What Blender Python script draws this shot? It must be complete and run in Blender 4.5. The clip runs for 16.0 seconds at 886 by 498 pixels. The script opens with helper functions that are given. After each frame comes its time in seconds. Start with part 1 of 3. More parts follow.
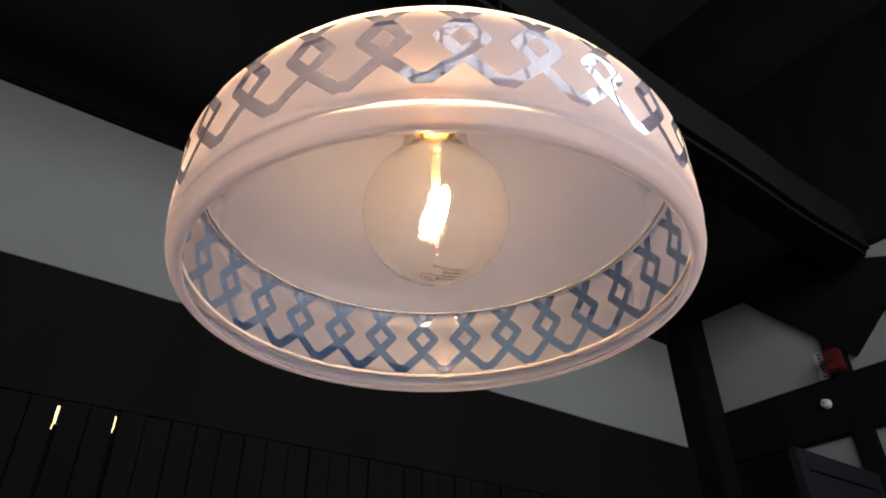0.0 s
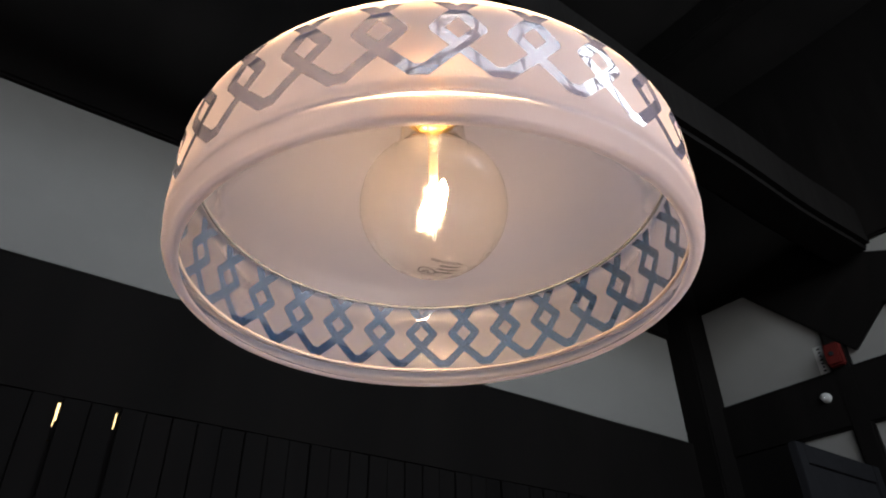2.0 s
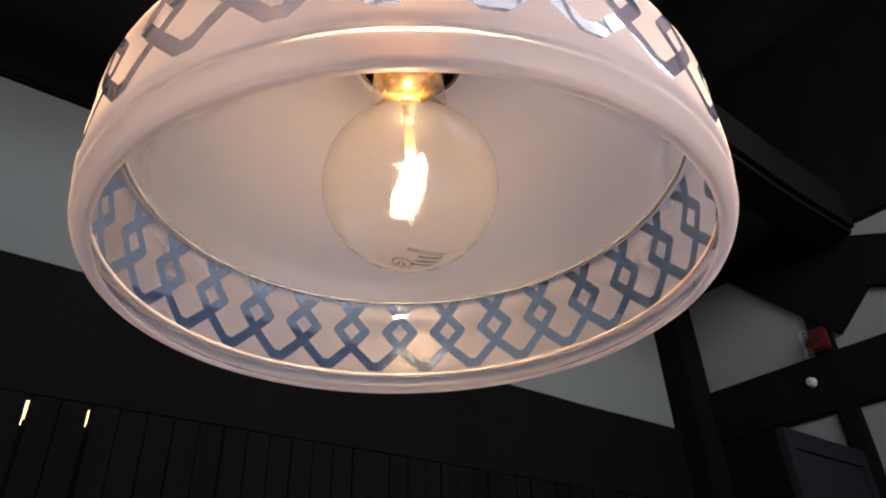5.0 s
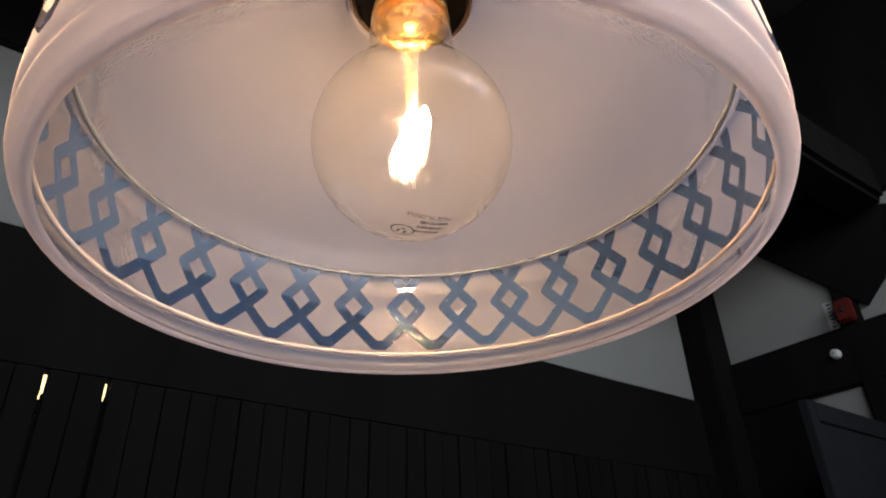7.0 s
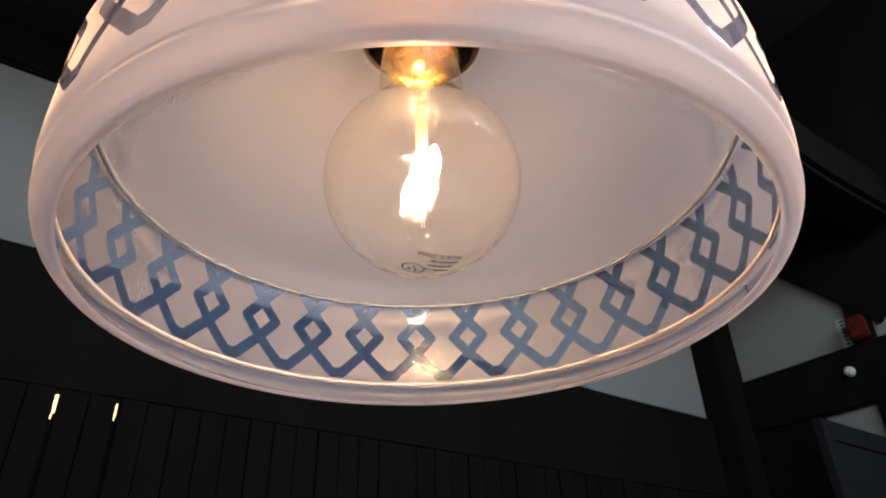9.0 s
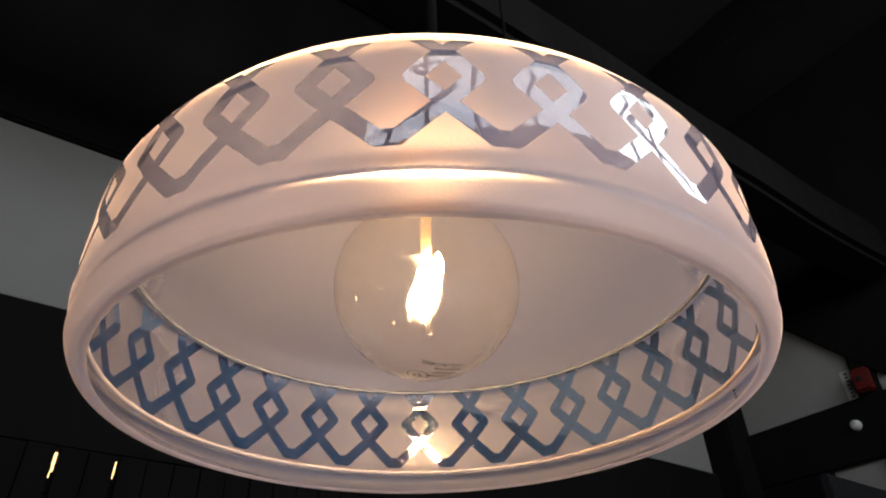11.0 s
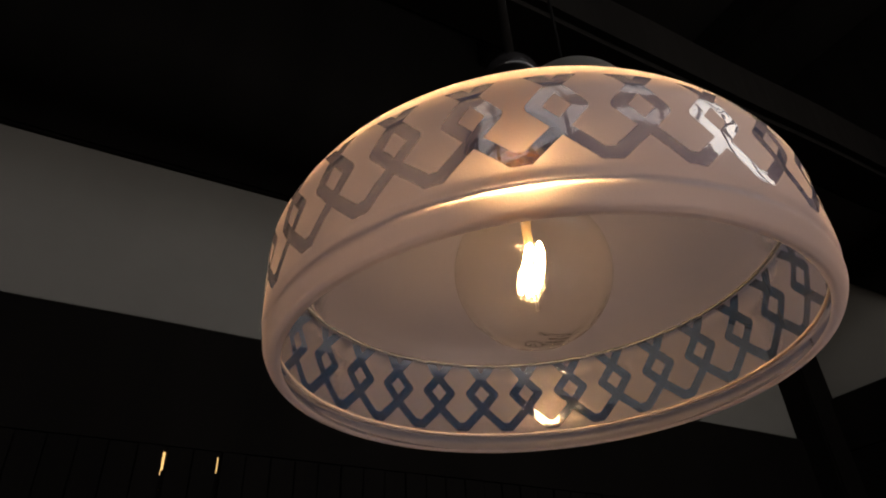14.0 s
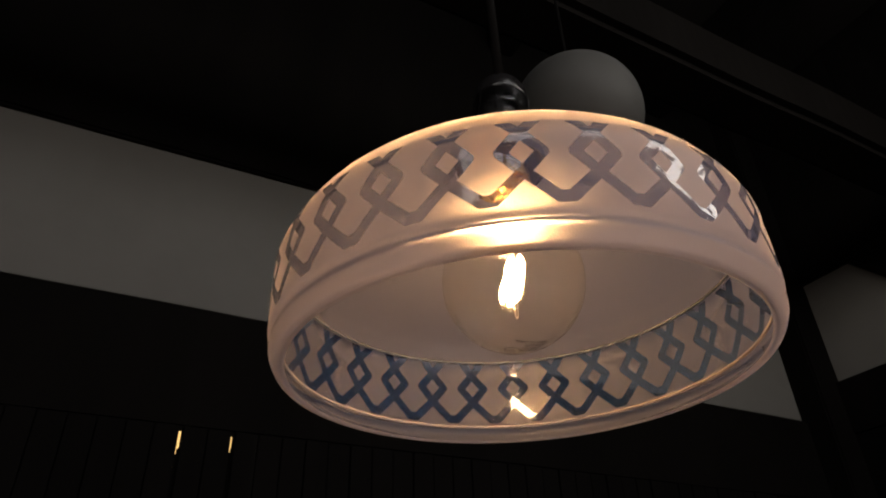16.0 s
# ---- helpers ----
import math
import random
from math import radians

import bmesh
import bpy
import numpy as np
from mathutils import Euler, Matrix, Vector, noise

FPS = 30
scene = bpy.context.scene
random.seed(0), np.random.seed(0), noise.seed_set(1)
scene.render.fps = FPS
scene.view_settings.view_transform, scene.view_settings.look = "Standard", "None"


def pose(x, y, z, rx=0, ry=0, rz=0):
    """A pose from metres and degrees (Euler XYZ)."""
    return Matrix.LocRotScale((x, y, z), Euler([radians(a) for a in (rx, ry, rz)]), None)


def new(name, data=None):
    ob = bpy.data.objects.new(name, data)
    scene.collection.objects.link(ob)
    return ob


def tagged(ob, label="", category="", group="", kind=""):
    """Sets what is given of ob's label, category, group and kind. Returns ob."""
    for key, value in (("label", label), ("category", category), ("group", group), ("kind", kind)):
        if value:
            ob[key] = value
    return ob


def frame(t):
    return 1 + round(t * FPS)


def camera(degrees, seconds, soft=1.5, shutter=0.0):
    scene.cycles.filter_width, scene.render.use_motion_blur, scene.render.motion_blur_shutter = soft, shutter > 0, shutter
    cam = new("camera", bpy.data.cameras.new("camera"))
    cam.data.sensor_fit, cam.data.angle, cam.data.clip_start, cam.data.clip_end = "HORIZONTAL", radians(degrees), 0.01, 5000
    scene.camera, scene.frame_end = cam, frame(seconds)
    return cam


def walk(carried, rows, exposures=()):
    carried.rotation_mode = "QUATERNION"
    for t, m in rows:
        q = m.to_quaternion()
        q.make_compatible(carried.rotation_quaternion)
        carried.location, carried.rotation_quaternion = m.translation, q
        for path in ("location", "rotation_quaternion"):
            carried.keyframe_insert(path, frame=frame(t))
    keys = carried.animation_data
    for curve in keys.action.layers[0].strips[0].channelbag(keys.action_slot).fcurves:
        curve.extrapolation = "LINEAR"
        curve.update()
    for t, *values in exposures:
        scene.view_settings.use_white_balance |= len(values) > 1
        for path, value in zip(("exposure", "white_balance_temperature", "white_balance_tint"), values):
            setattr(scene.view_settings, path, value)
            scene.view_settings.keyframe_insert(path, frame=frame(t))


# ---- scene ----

cam = camera(67.0, 16.0, soft=2.0)
LAMP_Z = 1.9475  # height of the band's lower edge on the lit shade
PATH = [
    (0.0, -0.0035, -0.3447, 1.7260, 123.78, 0.55, -0.84),
    (0.5, -0.0030, -0.3430, 1.7252, 123.50, 0.31, -0.94),
    (1.0, -0.0034, -0.3438, 1.7254, 123.50, 0.48, -0.84),
    (1.5, -0.0029, -0.3431, 1.7249, 123.46, 0.57, -0.78),
    (2.0, -0.0021, -0.3430, 1.7254, 123.45, 0.75, -0.71),
    (2.5, -0.0019, -0.3434, 1.7241, 123.11, 0.88, -0.83),
    (3.0, -0.0011, -0.3412, 1.7251, 122.88, 0.90, -0.99),
    (5.3, 0.0034, -0.2783, 1.7705, 122.13, 1.95, -1.59),
    (5.5, 0.0075, -0.2717, 1.7766, 121.52, 1.57, -1.35),
    (6.0, 0.0078, -0.2535, 1.7837, 120.82, 1.72, -1.29),
    (6.5, 0.0064, -0.2492, 1.7832, 120.28, 1.45, -0.52),
    (7.0, 0.0085, -0.2500, 1.7812, 120.08, 1.50, -0.10),
    (7.5, 0.0091, -0.2498, 1.7796, 120.08, 1.46, 0.15),
    (8.0, 0.0090, -0.2493, 1.7784, 119.92, 1.46, 0.39),
    (8.5, 0.0090, -0.2535, 1.7811, 120.48, 1.40, 0.59),
    (9.0, 0.0082, -0.2593, 1.7872, 121.46, 1.28, 0.67),
    (9.5, 0.0071, -0.2654, 1.7922, 122.39, 1.12, 0.78),
    (10.0, 0.0061, -0.2745, 1.7994, 123.87, 0.98, 0.81),
    (10.2, 0.0065, -0.2804, 1.8011, 124.59, 1.13, 0.96),
    (12.5, 0.0145, -0.2981, 1.7997, 125.79, 1.55, 0.32),
    (13.0, 0.0179, -0.3087, 1.7857, 125.52, 3.00, -0.46),
    (13.5, 0.0098, -0.3369, 1.7718, 124.99, 4.12, 2.16),
    (14.0, -0.0185, -0.3464, 1.7690, 124.55, 2.37, 7.48),
    (14.5, 0.0020, -0.3545, 1.7711, 124.40, 1.40, 9.59),
    (15.0, -0.0073, -0.3612, 1.7676, 123.39, 1.09, 9.44),
    (15.5, -0.0067, -0.3790, 1.7673, 123.09, 1.28, 9.22),
    (16.0, 0.0019, -0.3897, 1.7638, 122.84, 1.75, 8.21),
]
walk(cam, [(t, pose(x, y, z, rx, ry, rz)) for t, x, y, z, rx, ry, rz in PATH],
     [(0.0, 0.62, 6600, 9), (8.5, 0.68, 6500, 9), (9.5, 0.76, 6500, 9), (10.2, 0.72, 6550, 9), (12.3, -0.55, 7600, 15), (13.0, -0.75, 8000, 16), (14.0, -0.85, 8300, 16), (16.0, -0.78, 8300, 16)])

# ---------------------------------------------------------------- light
world = bpy.data.worlds.new("sky")
scene.world = world
world.use_nodes = True
wn = world.node_tree
sky = wn.nodes.new("ShaderNodeTexSky")
sky.sky_type, sky.sun_disc, sky.sun_elevation, sky.sun_rotation = "NISHITA", False, radians(38), radians(200)
wn.nodes["Background"].inputs["Strength"].default_value = 0.12
wn.links.new(sky.outputs[0], wn.nodes["Background"].inputs["Color"])

# the room is turned: wall A runs along U, wall B along V; they meet in the far corner
UA = 35.84
U = Vector((math.cos(radians(UA)), math.sin(radians(UA)), 0))
V = Vector((-U.y, U.x, 0))
CORNER = Vector((1.754, 3.836, 0))
ROOM = Matrix.Translation(CORNER) @ Matrix.Rotation(radians(UA), 4, "Z")  # room axes: x along U, y along V, both negative inside
RU, RV, RZ = 8.2, 3.7, 5.4  # the room's length, depth and height


def area_lamp(name, m, sx, sy, power, colour):
    li = bpy.data.lights.new(name, "AREA")
    li.shape, li.size, li.size_y, li.energy, li.color = "RECTANGLE", sx, sy, power, colour
    ob = new(name, li)
    ob.matrix_world = m
    return ob


# daylight in the openings: high windows behind the camera, a small one beside it, an added low door
WIN1 = (-3.35, 5.1, 3.38, 1.2)  # in the south wall: centre along U, width, sill height, height
WIN2 = (-3.15, 0.95, 4.1, 0.95)  # in the east wall: centre along V, width, sill height, height
FILL_DOOR = (-3.6, 2.6, 0.0, 1.95)  # unseen opening in the south wall, behind and below the camera, added to light the shade
BRIGHT_END = -2.75  # the window row's lamp is weaker west of here
w_lo, w_hi, w_mid = WIN1[0] - WIN1[1] / 2, WIN1[0] + WIN1[1] / 2, WIN1[2] + WIN1[3] / 2
area_lamp("window_daylight", ROOM @ pose((BRIGHT_END + w_hi) / 2, -RV - 0.06, w_mid, 90, 0, 0), w_hi - BRIGHT_END, WIN1[3], 86, (0.82, 0.91, 1.0))
area_lamp("window_daylight", ROOM @ pose((BRIGHT_END + w_lo) / 2, -RV - 0.06, w_mid, 90, 0, 0), BRIGHT_END - w_lo, WIN1[3], 50, (0.76, 0.87, 1.0))
area_lamp("added_door_fill", ROOM @ pose(FILL_DOOR[0], -RV - 0.06, FILL_DOOR[3] / 2, 90, 0, 0), FILL_DOOR[1], FILL_DOOR[3], 46, (0.98, 0.95, 1.0))
area_lamp("window_daylight", ROOM @ pose(0.105, WIN2[0], WIN2[2] + WIN2[3] / 2, 90, 0, 90), WIN2[1], WIN2[3], 34, (0.93, 0.97, 1.0))

# ---------------------------------------------------------------- materials


def mat(name):
    m = bpy.data.materials.new(name)
    m.use_nodes = True
    nt = m.node_tree
    nt.nodes.clear()
    out = nt.nodes.new("ShaderNodeOutputMaterial")
    return m, nt, out


def nd(nt, kind, **kw):
    n = nt.nodes.new(kind)
    for k, v in kw.items():
        n.inputs[k.replace("_", " ")].default_value = v
    return n


def math_n(nt, op, a, b=None, c=None):
    n = nt.nodes.new("ShaderNodeMath")
    n.operation = op
    for i, v in enumerate((a, b, c)):
        if v is None:
            continue
        if isinstance(v, (int, float)):
            n.inputs[i].default_value = v
        else:
            nt.links.new(v, n.inputs[i])
    return n.outputs[0]


def vec_n(nt, op, a, b=None, out=0):
    n = nt.nodes.new("ShaderNodeVectorMath")
    n.operation = op
    for i, v in enumerate((a, b)):
        if v is None:
            continue
        if isinstance(v, tuple):
            n.inputs[i].default_value = v
        else:
            nt.links.new(v, n.inputs[i])
    return n.outputs[out]


def ramp(nt, src, lo, hi, a=0.0, b=1.0):
    n = nt.nodes.new("ShaderNodeMapRange")
    n.interpolation_type = "SMOOTHSTEP"
    for i, v in enumerate((lo, hi, a, b)):
        n.inputs[i + 1].default_value = v
    nt.links.new(src, n.inputs[0])
    return n.outputs[0]


def mix_shader(nt, fac, a, b):
    n = nt.nodes.new("ShaderNodeMixShader")
    if isinstance(fac, (int, float)):
        n.inputs[0].default_value = fac
    else:
        nt.links.new(fac, n.inputs[0])
    nt.links.new(a, n.inputs[1])
    nt.links.new(b, n.inputs[2])
    return n.outputs[0]


def mix_col(nt, fac, a, b):
    n = nt.nodes.new("ShaderNodeMix")
    n.data_type = "RGBA"
    if isinstance(fac, (int, float)):
        n.inputs[0].default_value = fac
    else:
        nt.links.new(fac, n.inputs[0])
    for i, v in ((6, a), (7, b)):
        if isinstance(v, tuple):
            n.inputs[i].default_value = (*v, 1)
        else:
            nt.links.new(v, n.inputs[i])
    return n.outputs[2]


def noise_n(nt, scale, detail=4, rough=0.55, vec=None, out=0):
    n = nt.nodes.new("ShaderNodeTexNoise")
    n.inputs["Scale"].default_value, n.inputs["Detail"].default_value, n.inputs["Roughness"].default_value = scale, detail, rough
    if vec is None:
        vec = nt.nodes.new("ShaderNodeTexCoord").outputs["Object"]
    nt.links.new(vec, n.inputs["Vector"])
    return n.outputs[out]


def bump_n(nt, height, strength, dist):
    n = nt.nodes.new("ShaderNodeBump")
    n.inputs["Strength"].default_value, n.inputs["Distance"].default_value = strength, dist
    nt.links.new(height, n.inputs["Height"])
    return n.outputs[0]


def plain(name, colour, rough=0.6, metal=0.0, spread=0.15, scale=30.0, bump=0.2, dist=0.002, spec=0.5, stretch=None):
    """A painted, wooden or metal surface: colour varied at two scales, with a fine relief."""
    m, nt, out = mat(name)
    tc = nt.nodes.new("ShaderNodeTexCoord").outputs["Object"]
    if stretch:
        tc = vec_n(nt, "MULTIPLY", tc, stretch)
    big, fine = noise_n(nt, scale * 0.12, 3, 0.6, tc), noise_n(nt, scale, 5, 0.6, tc)
    both = math_n(nt, "ADD", math_n(nt, "MULTIPLY", big, 0.6), math_n(nt, "MULTIPLY", fine, 0.4))
    f = ramp(nt, both, 0.3, 0.7)
    dark = tuple(c * (1 - spread) for c in colour)
    light = tuple(min(1, c * (1 + spread)) for c in colour)
    b = nd(nt, "ShaderNodeBsdfPrincipled", Metallic=metal)
    nt.links.new(mix_col(nt, f, dark, light), b.inputs["Base Color"])
    b.inputs["Specular IOR Level"].default_value = spec
    nt.links.new(ramp(nt, fine, 0.2, 0.8, max(0.02, rough - 0.1), min(1, rough + 0.1)), b.inputs["Roughness"])
    nt.links.new(bump_n(nt, fine, bump, dist), b.inputs["Normal"])
    nt.links.new(b.outputs[0], out.inputs[0])
    return m


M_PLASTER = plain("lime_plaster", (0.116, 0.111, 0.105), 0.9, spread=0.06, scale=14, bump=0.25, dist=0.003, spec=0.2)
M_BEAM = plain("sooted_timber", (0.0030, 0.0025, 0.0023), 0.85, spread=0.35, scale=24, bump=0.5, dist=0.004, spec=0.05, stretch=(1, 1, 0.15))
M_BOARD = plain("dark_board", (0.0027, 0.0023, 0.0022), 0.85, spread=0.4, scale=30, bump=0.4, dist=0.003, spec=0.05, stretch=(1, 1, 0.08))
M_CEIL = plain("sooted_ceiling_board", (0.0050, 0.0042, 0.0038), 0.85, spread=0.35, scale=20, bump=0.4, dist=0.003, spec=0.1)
M_FLOOR = plain("dark_floor_board", (0.05, 0.036, 0.026), 0.5, spread=0.3, scale=20, bump=0.2, dist=0.002, stretch=(0.2, 1, 1))
M_FRAME = plain("window_timber", (0.03, 0.024, 0.02), 0.6, spread=0.3, scale=30)
M_GREY = plain("dark_grey_paint", (0.006, 0.006, 0.007), 0.85, spread=0.15, scale=12, spec=0.08)
M_RED = plain("red_enamel", (0.045, 0.004, 0.003), 0.8, spread=0.15, scale=20, spec=0.1)
M_PAPER = plain("white_label_paper", (0.2, 0.19, 0.18), 0.8, spread=0.08, scale=60)
M_INK = plain("black_ink", (0.008, 0.008, 0.008), 0.9, spec=0.1)
M_PORCELAIN = plain("white_porcelain", (0.25, 0.245, 0.235), 0.45, spread=0.06)
M_CHROME = plain("chromed_metal", (0.72, 0.73, 0.75), 0.12, metal=1.0, spread=0.05, scale=60, bump=0.05)
M_BLACK = plain("black_plastic", (0.012, 0.012, 0.013), 0.14, spread=0.2)
M_CORD = plain("black_cord", (0.003, 0.003, 0.003), 0.9, spread=0.2, scale=200, spec=0.08)
M_BRASS = plain("brass_screw_base", (0.75, 0.5, 0.2), 0.25, metal=1.0, spread=0.15, scale=80)
M_INNER = plain("brown_holder_lining", (0.025, 0.013, 0.008), 0.6, spread=0.3, scale=60)
M_BEAD = plain("milky_glass_bead", (0.09, 0.11, 0.14), 0.45, spread=0.08, scale=60, bump=0.05)
M_RIM = plain("rim_highlight_glass", (0.33, 0.30, 0.30), 0.4, spread=0.12, scale=150, bump=0.2, dist=0.0004)
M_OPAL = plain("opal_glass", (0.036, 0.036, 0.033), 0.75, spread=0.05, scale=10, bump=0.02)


def emitter(name, colour, strength):
    m, nt, out = mat(name)
    e = nd(nt, "ShaderNodeEmission", Strength=strength)
    e.inputs[0].default_value = (*colour, 1)
    nt.links.new(e.outputs[0], out.inputs[0])
    return m


M_FILAMENT = emitter("glowing_filament", (1.0, 0.59, 0.285), 390.0)


def sheen(nt, least, most):
    """How much a glass surface mirrors: little head-on, much at a grazing angle."""
    lw = nt.nodes.new("ShaderNodeLayerWeight")
    lw.inputs[0].default_value = 0.5
    return math_n(nt, "ADD", math_n(nt, "MULTIPLY", math_n(nt, "POWER", lw.outputs["Facing"], 4.0), most), least)


def clear_glass(name, tint, haze=0.0, haze_colour=(0.9, 0.85, 0.75), rough=0.02, gloss=1.0, glint=0.4, face=None, ripple=0.0):
    """Thin glass: it lets light straight through, mirrors at its surface and carries a film of dust."""
    m, nt, out = mat(name)
    tr = nd(nt, "ShaderNodeBsdfTransparent")
    tr.inputs[0].default_value = (*tint, 1)
    gl = nd(nt, "ShaderNodeBsdfGlossy", Roughness=rough)
    if ripple:  # the pressed glass is wavy
        wavy = vec_n(nt, "MULTIPLY", nt.nodes.new("ShaderNodeTexCoord").outputs["Object"], (1.0, 1.0, 2.5))
        nt.links.new(bump_n(nt, noise_n(nt, 130, 3, 0.6, wavy), ripple, 0.001), gl.inputs["Normal"])
    base = tr.outputs[0]
    if haze:
        df, tl = nd(nt, "ShaderNodeBsdfDiffuse"), nd(nt, "ShaderNodeBsdfTranslucent")
        df.inputs[0].default_value = tl.inputs[0].default_value = (*haze_colour, 1)
        h = mix_shader(nt, 0.5, df.outputs[0], tl.outputs[0])
        dust = ramp(nt, noise_n(nt, 40, 6, 0.7), 0.3, 0.8, haze * 0.5, haze * 1.5)
        specks = ramp(nt, noise_n(nt, 620, 2, 0.5), 0.70, 0.735, 0.0, glint)
        base = mix_shader(nt, math_n(nt, "MAXIMUM", dust, specks), base, h)
    nt.links.new(mix_shader(nt, sheen(nt, 0.045 * gloss if face is None else face, 0.8 * gloss), base, gl.outputs[0]), out.inputs[0])
    return m


M_BULB = clear_glass("clear_bulb_glass", (0.97, 0.96, 0.93), haze=0.002, haze_colour=(1.0, 0.93, 0.8), gloss=1.15, glint=0.5, face=0.016)
M_STEM = clear_glass("stem_glass", (0.9, 0.85, 0.75), haze=0.25, haze_colour=(1, 0.85, 0.6))
M_PANE = clear_glass("window_glass", (0.95, 0.96, 0.96))
M_SHADE_IN = clear_glass("shade_inner_glass", (0.84, 0.86, 0.90), haze=0.012, haze_colour=(0.80, 0.78, 0.82), rough=0.03, gloss=0.15, glint=0.0, ripple=0.3)

PERIOD = 33.7  # one repeat of the band, in millimetres along the shade


def etched_shade():
    """Acid-frosted glass whose band of looped ribbons stayed clear and faintly blue; the band's places come from the UV map in millimetres."""
    m, nt, out = mat("etched_glass")
    uv = nt.nodes.new("ShaderNodeUVMap")
    uv.uv_map = "band"
    sep = nt.nodes.new("ShaderNodeSeparateXYZ")
    nt.links.new(uv.outputs[0], sep.inputs[0])
    x = math_n(nt, "PINGPONG", sep.outputs[0], PERIOD / 2)
    y = sep.outputs[1]
    comb = nt.nodes.new("ShaderNodeCombineXYZ")
    nt.links.new(x, comb.inputs[0])
    nt.links.new(y, comb.inputs[1])
    p = comb.outputs[0]

    def seg(a, b):
        ba = (b[0] - a[0], b[1] - a[1], 0.0)
        pa = vec_n(nt, "SUBTRACT", p, (*a, 0.0))
        h = math_n(nt, "DIVIDE", vec_n(nt, "DOT_PRODUCT", pa, ba, 1), ba[0] ** 2 + ba[1] ** 2)
        h.node.use_clamp = True
        sc = nt.nodes.new("ShaderNodeVectorMath")
        sc.operation = "SCALE"
        sc.inputs[0].default_value = ba
        nt.links.new(h, sc.inputs["Scale"])
        return vec_n(nt, "LENGTH", vec_n(nt, "SUBTRACT", pa, sc.outputs[0]), None, 1)

    half = PERIOD / 2
    d = None
    for a, b in (((half - 3.0, 2.9), (0.0, 15.4)), ((0.0, 15.4), (9.6, 25.7)), ((9.6, 25.7), (0.0, 36.0)), ((0.0, 36.0), (half - 3.0, 51.5)), ((half - 3.0, 51.5), (half + 3, 51.5)), ((half - 3.0, 2.9), (half + 3, 2.9))):
        s = seg(a, b)
        d = s if d is None else math_n(nt, "MINIMUM", d, s)
    worn = math_n(nt, "MULTIPLY", math_n(nt, "SUBTRACT", noise_n(nt, 300, 3, 0.6), 0.5), 0.7)
    place = nt.nodes.new("ShaderNodeTexCoord")
    height = nt.nodes.new("ShaderNodeSeparateXYZ")
    nt.links.new(place.outputs["Object"], height.inputs[0])
    upper = ramp(nt, height.outputs[2], 0.0405, 0.0412, 1.0, 0.0)  # the band ends at the shoulder
    ribbon = math_n(nt, "MULTIPLY", ramp(nt, math_n(nt, "ADD", d, worn), 2.75, 3.1, 1.0, 0.0), upper)
    clear = ribbon

    # frosted part
    grain = noise_n(nt, 900, 2, 0.6)
    cloud = noise_n(nt, 9, 4, 0.6)
    col = mix_col(nt, ramp(nt, cloud, 0.3, 0.7), (0.64, 0.665, 0.87), (0.70, 0.72, 0.93))
    nrm = bump_n(nt, grain, 0.14, 0.0005)
    tl, df = nd(nt, "ShaderNodeBsdfTranslucent"), nd(nt, "ShaderNodeBsdfDiffuse")
    gl = nd(nt, "ShaderNodeBsdfGlossy", Roughness=0.38)
    nt.links.new(col, tl.inputs[0])
    nt.links.new(mix_col(nt, 0.25, col, (0.0, 0.0, 0.0)), df.inputs[0])
    for s in (tl, df, gl):
        nt.links.new(nrm, s.inputs["Normal"])
    frosted = mix_shader(nt, 0.42, df.outputs[0], tl.outputs[0])
    fwd = nd(nt, "ShaderNodeBsdfRefraction", Roughness=0.60, IOR=1.3)
    fwd.inputs[0].default_value = (1.0, 0.92, 0.88, 1)
    nt.links.new(nrm, fwd.inputs["Normal"])
    rim = ramp(nt, y, -6.0, -1.5, 0.72, 0.70)
    frosted = mix_shader(nt, rim, frosted, fwd.outputs[0])
    frosted = mix_shader(nt, sheen(nt, 0.02, 0.16), frosted, gl.outputs[0])
    # clear ribbons
    tr = nd(nt, "ShaderNodeBsdfTransparent")
    tr.inputs[0].default_value = (0.97, 0.985, 1.0, 1)
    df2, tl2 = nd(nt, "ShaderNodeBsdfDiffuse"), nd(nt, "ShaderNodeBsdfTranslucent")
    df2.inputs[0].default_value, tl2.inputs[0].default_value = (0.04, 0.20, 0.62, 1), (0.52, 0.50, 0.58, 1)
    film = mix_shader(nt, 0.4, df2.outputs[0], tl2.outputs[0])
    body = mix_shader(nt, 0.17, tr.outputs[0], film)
    g2 = nd(nt, "ShaderNodeBsdfGlossy", Roughness=0.03)
    ribbon_sh = mix_shader(nt, sheen(nt, 0.06, 0.8), body, g2.outputs[0])
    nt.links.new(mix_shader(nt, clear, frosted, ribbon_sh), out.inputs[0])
    return m


M_SHADE = etched_shade()

# ---------------------------------------------------------------- mesh helpers


def link_bm(name, bm, material, smooth=False):
    me = bpy.data.meshes.new(name)
    bm.normal_update()
    bm.to_mesh(me)
    bm.free()
    for mm in material if isinstance(material, (list, tuple)) else (material,):
        me.materials.append(mm)
    if smooth:
        me.polygons.foreach_set("use_smooth", [True] * len(me.polygons))
    return new(name, me)


def part(name, bm, material, parent, label="", smooth=False):
    ob = link_bm(name, bm, material, smooth)
    ob.parent = parent
    if label:
        ob["label"] = label
    return ob


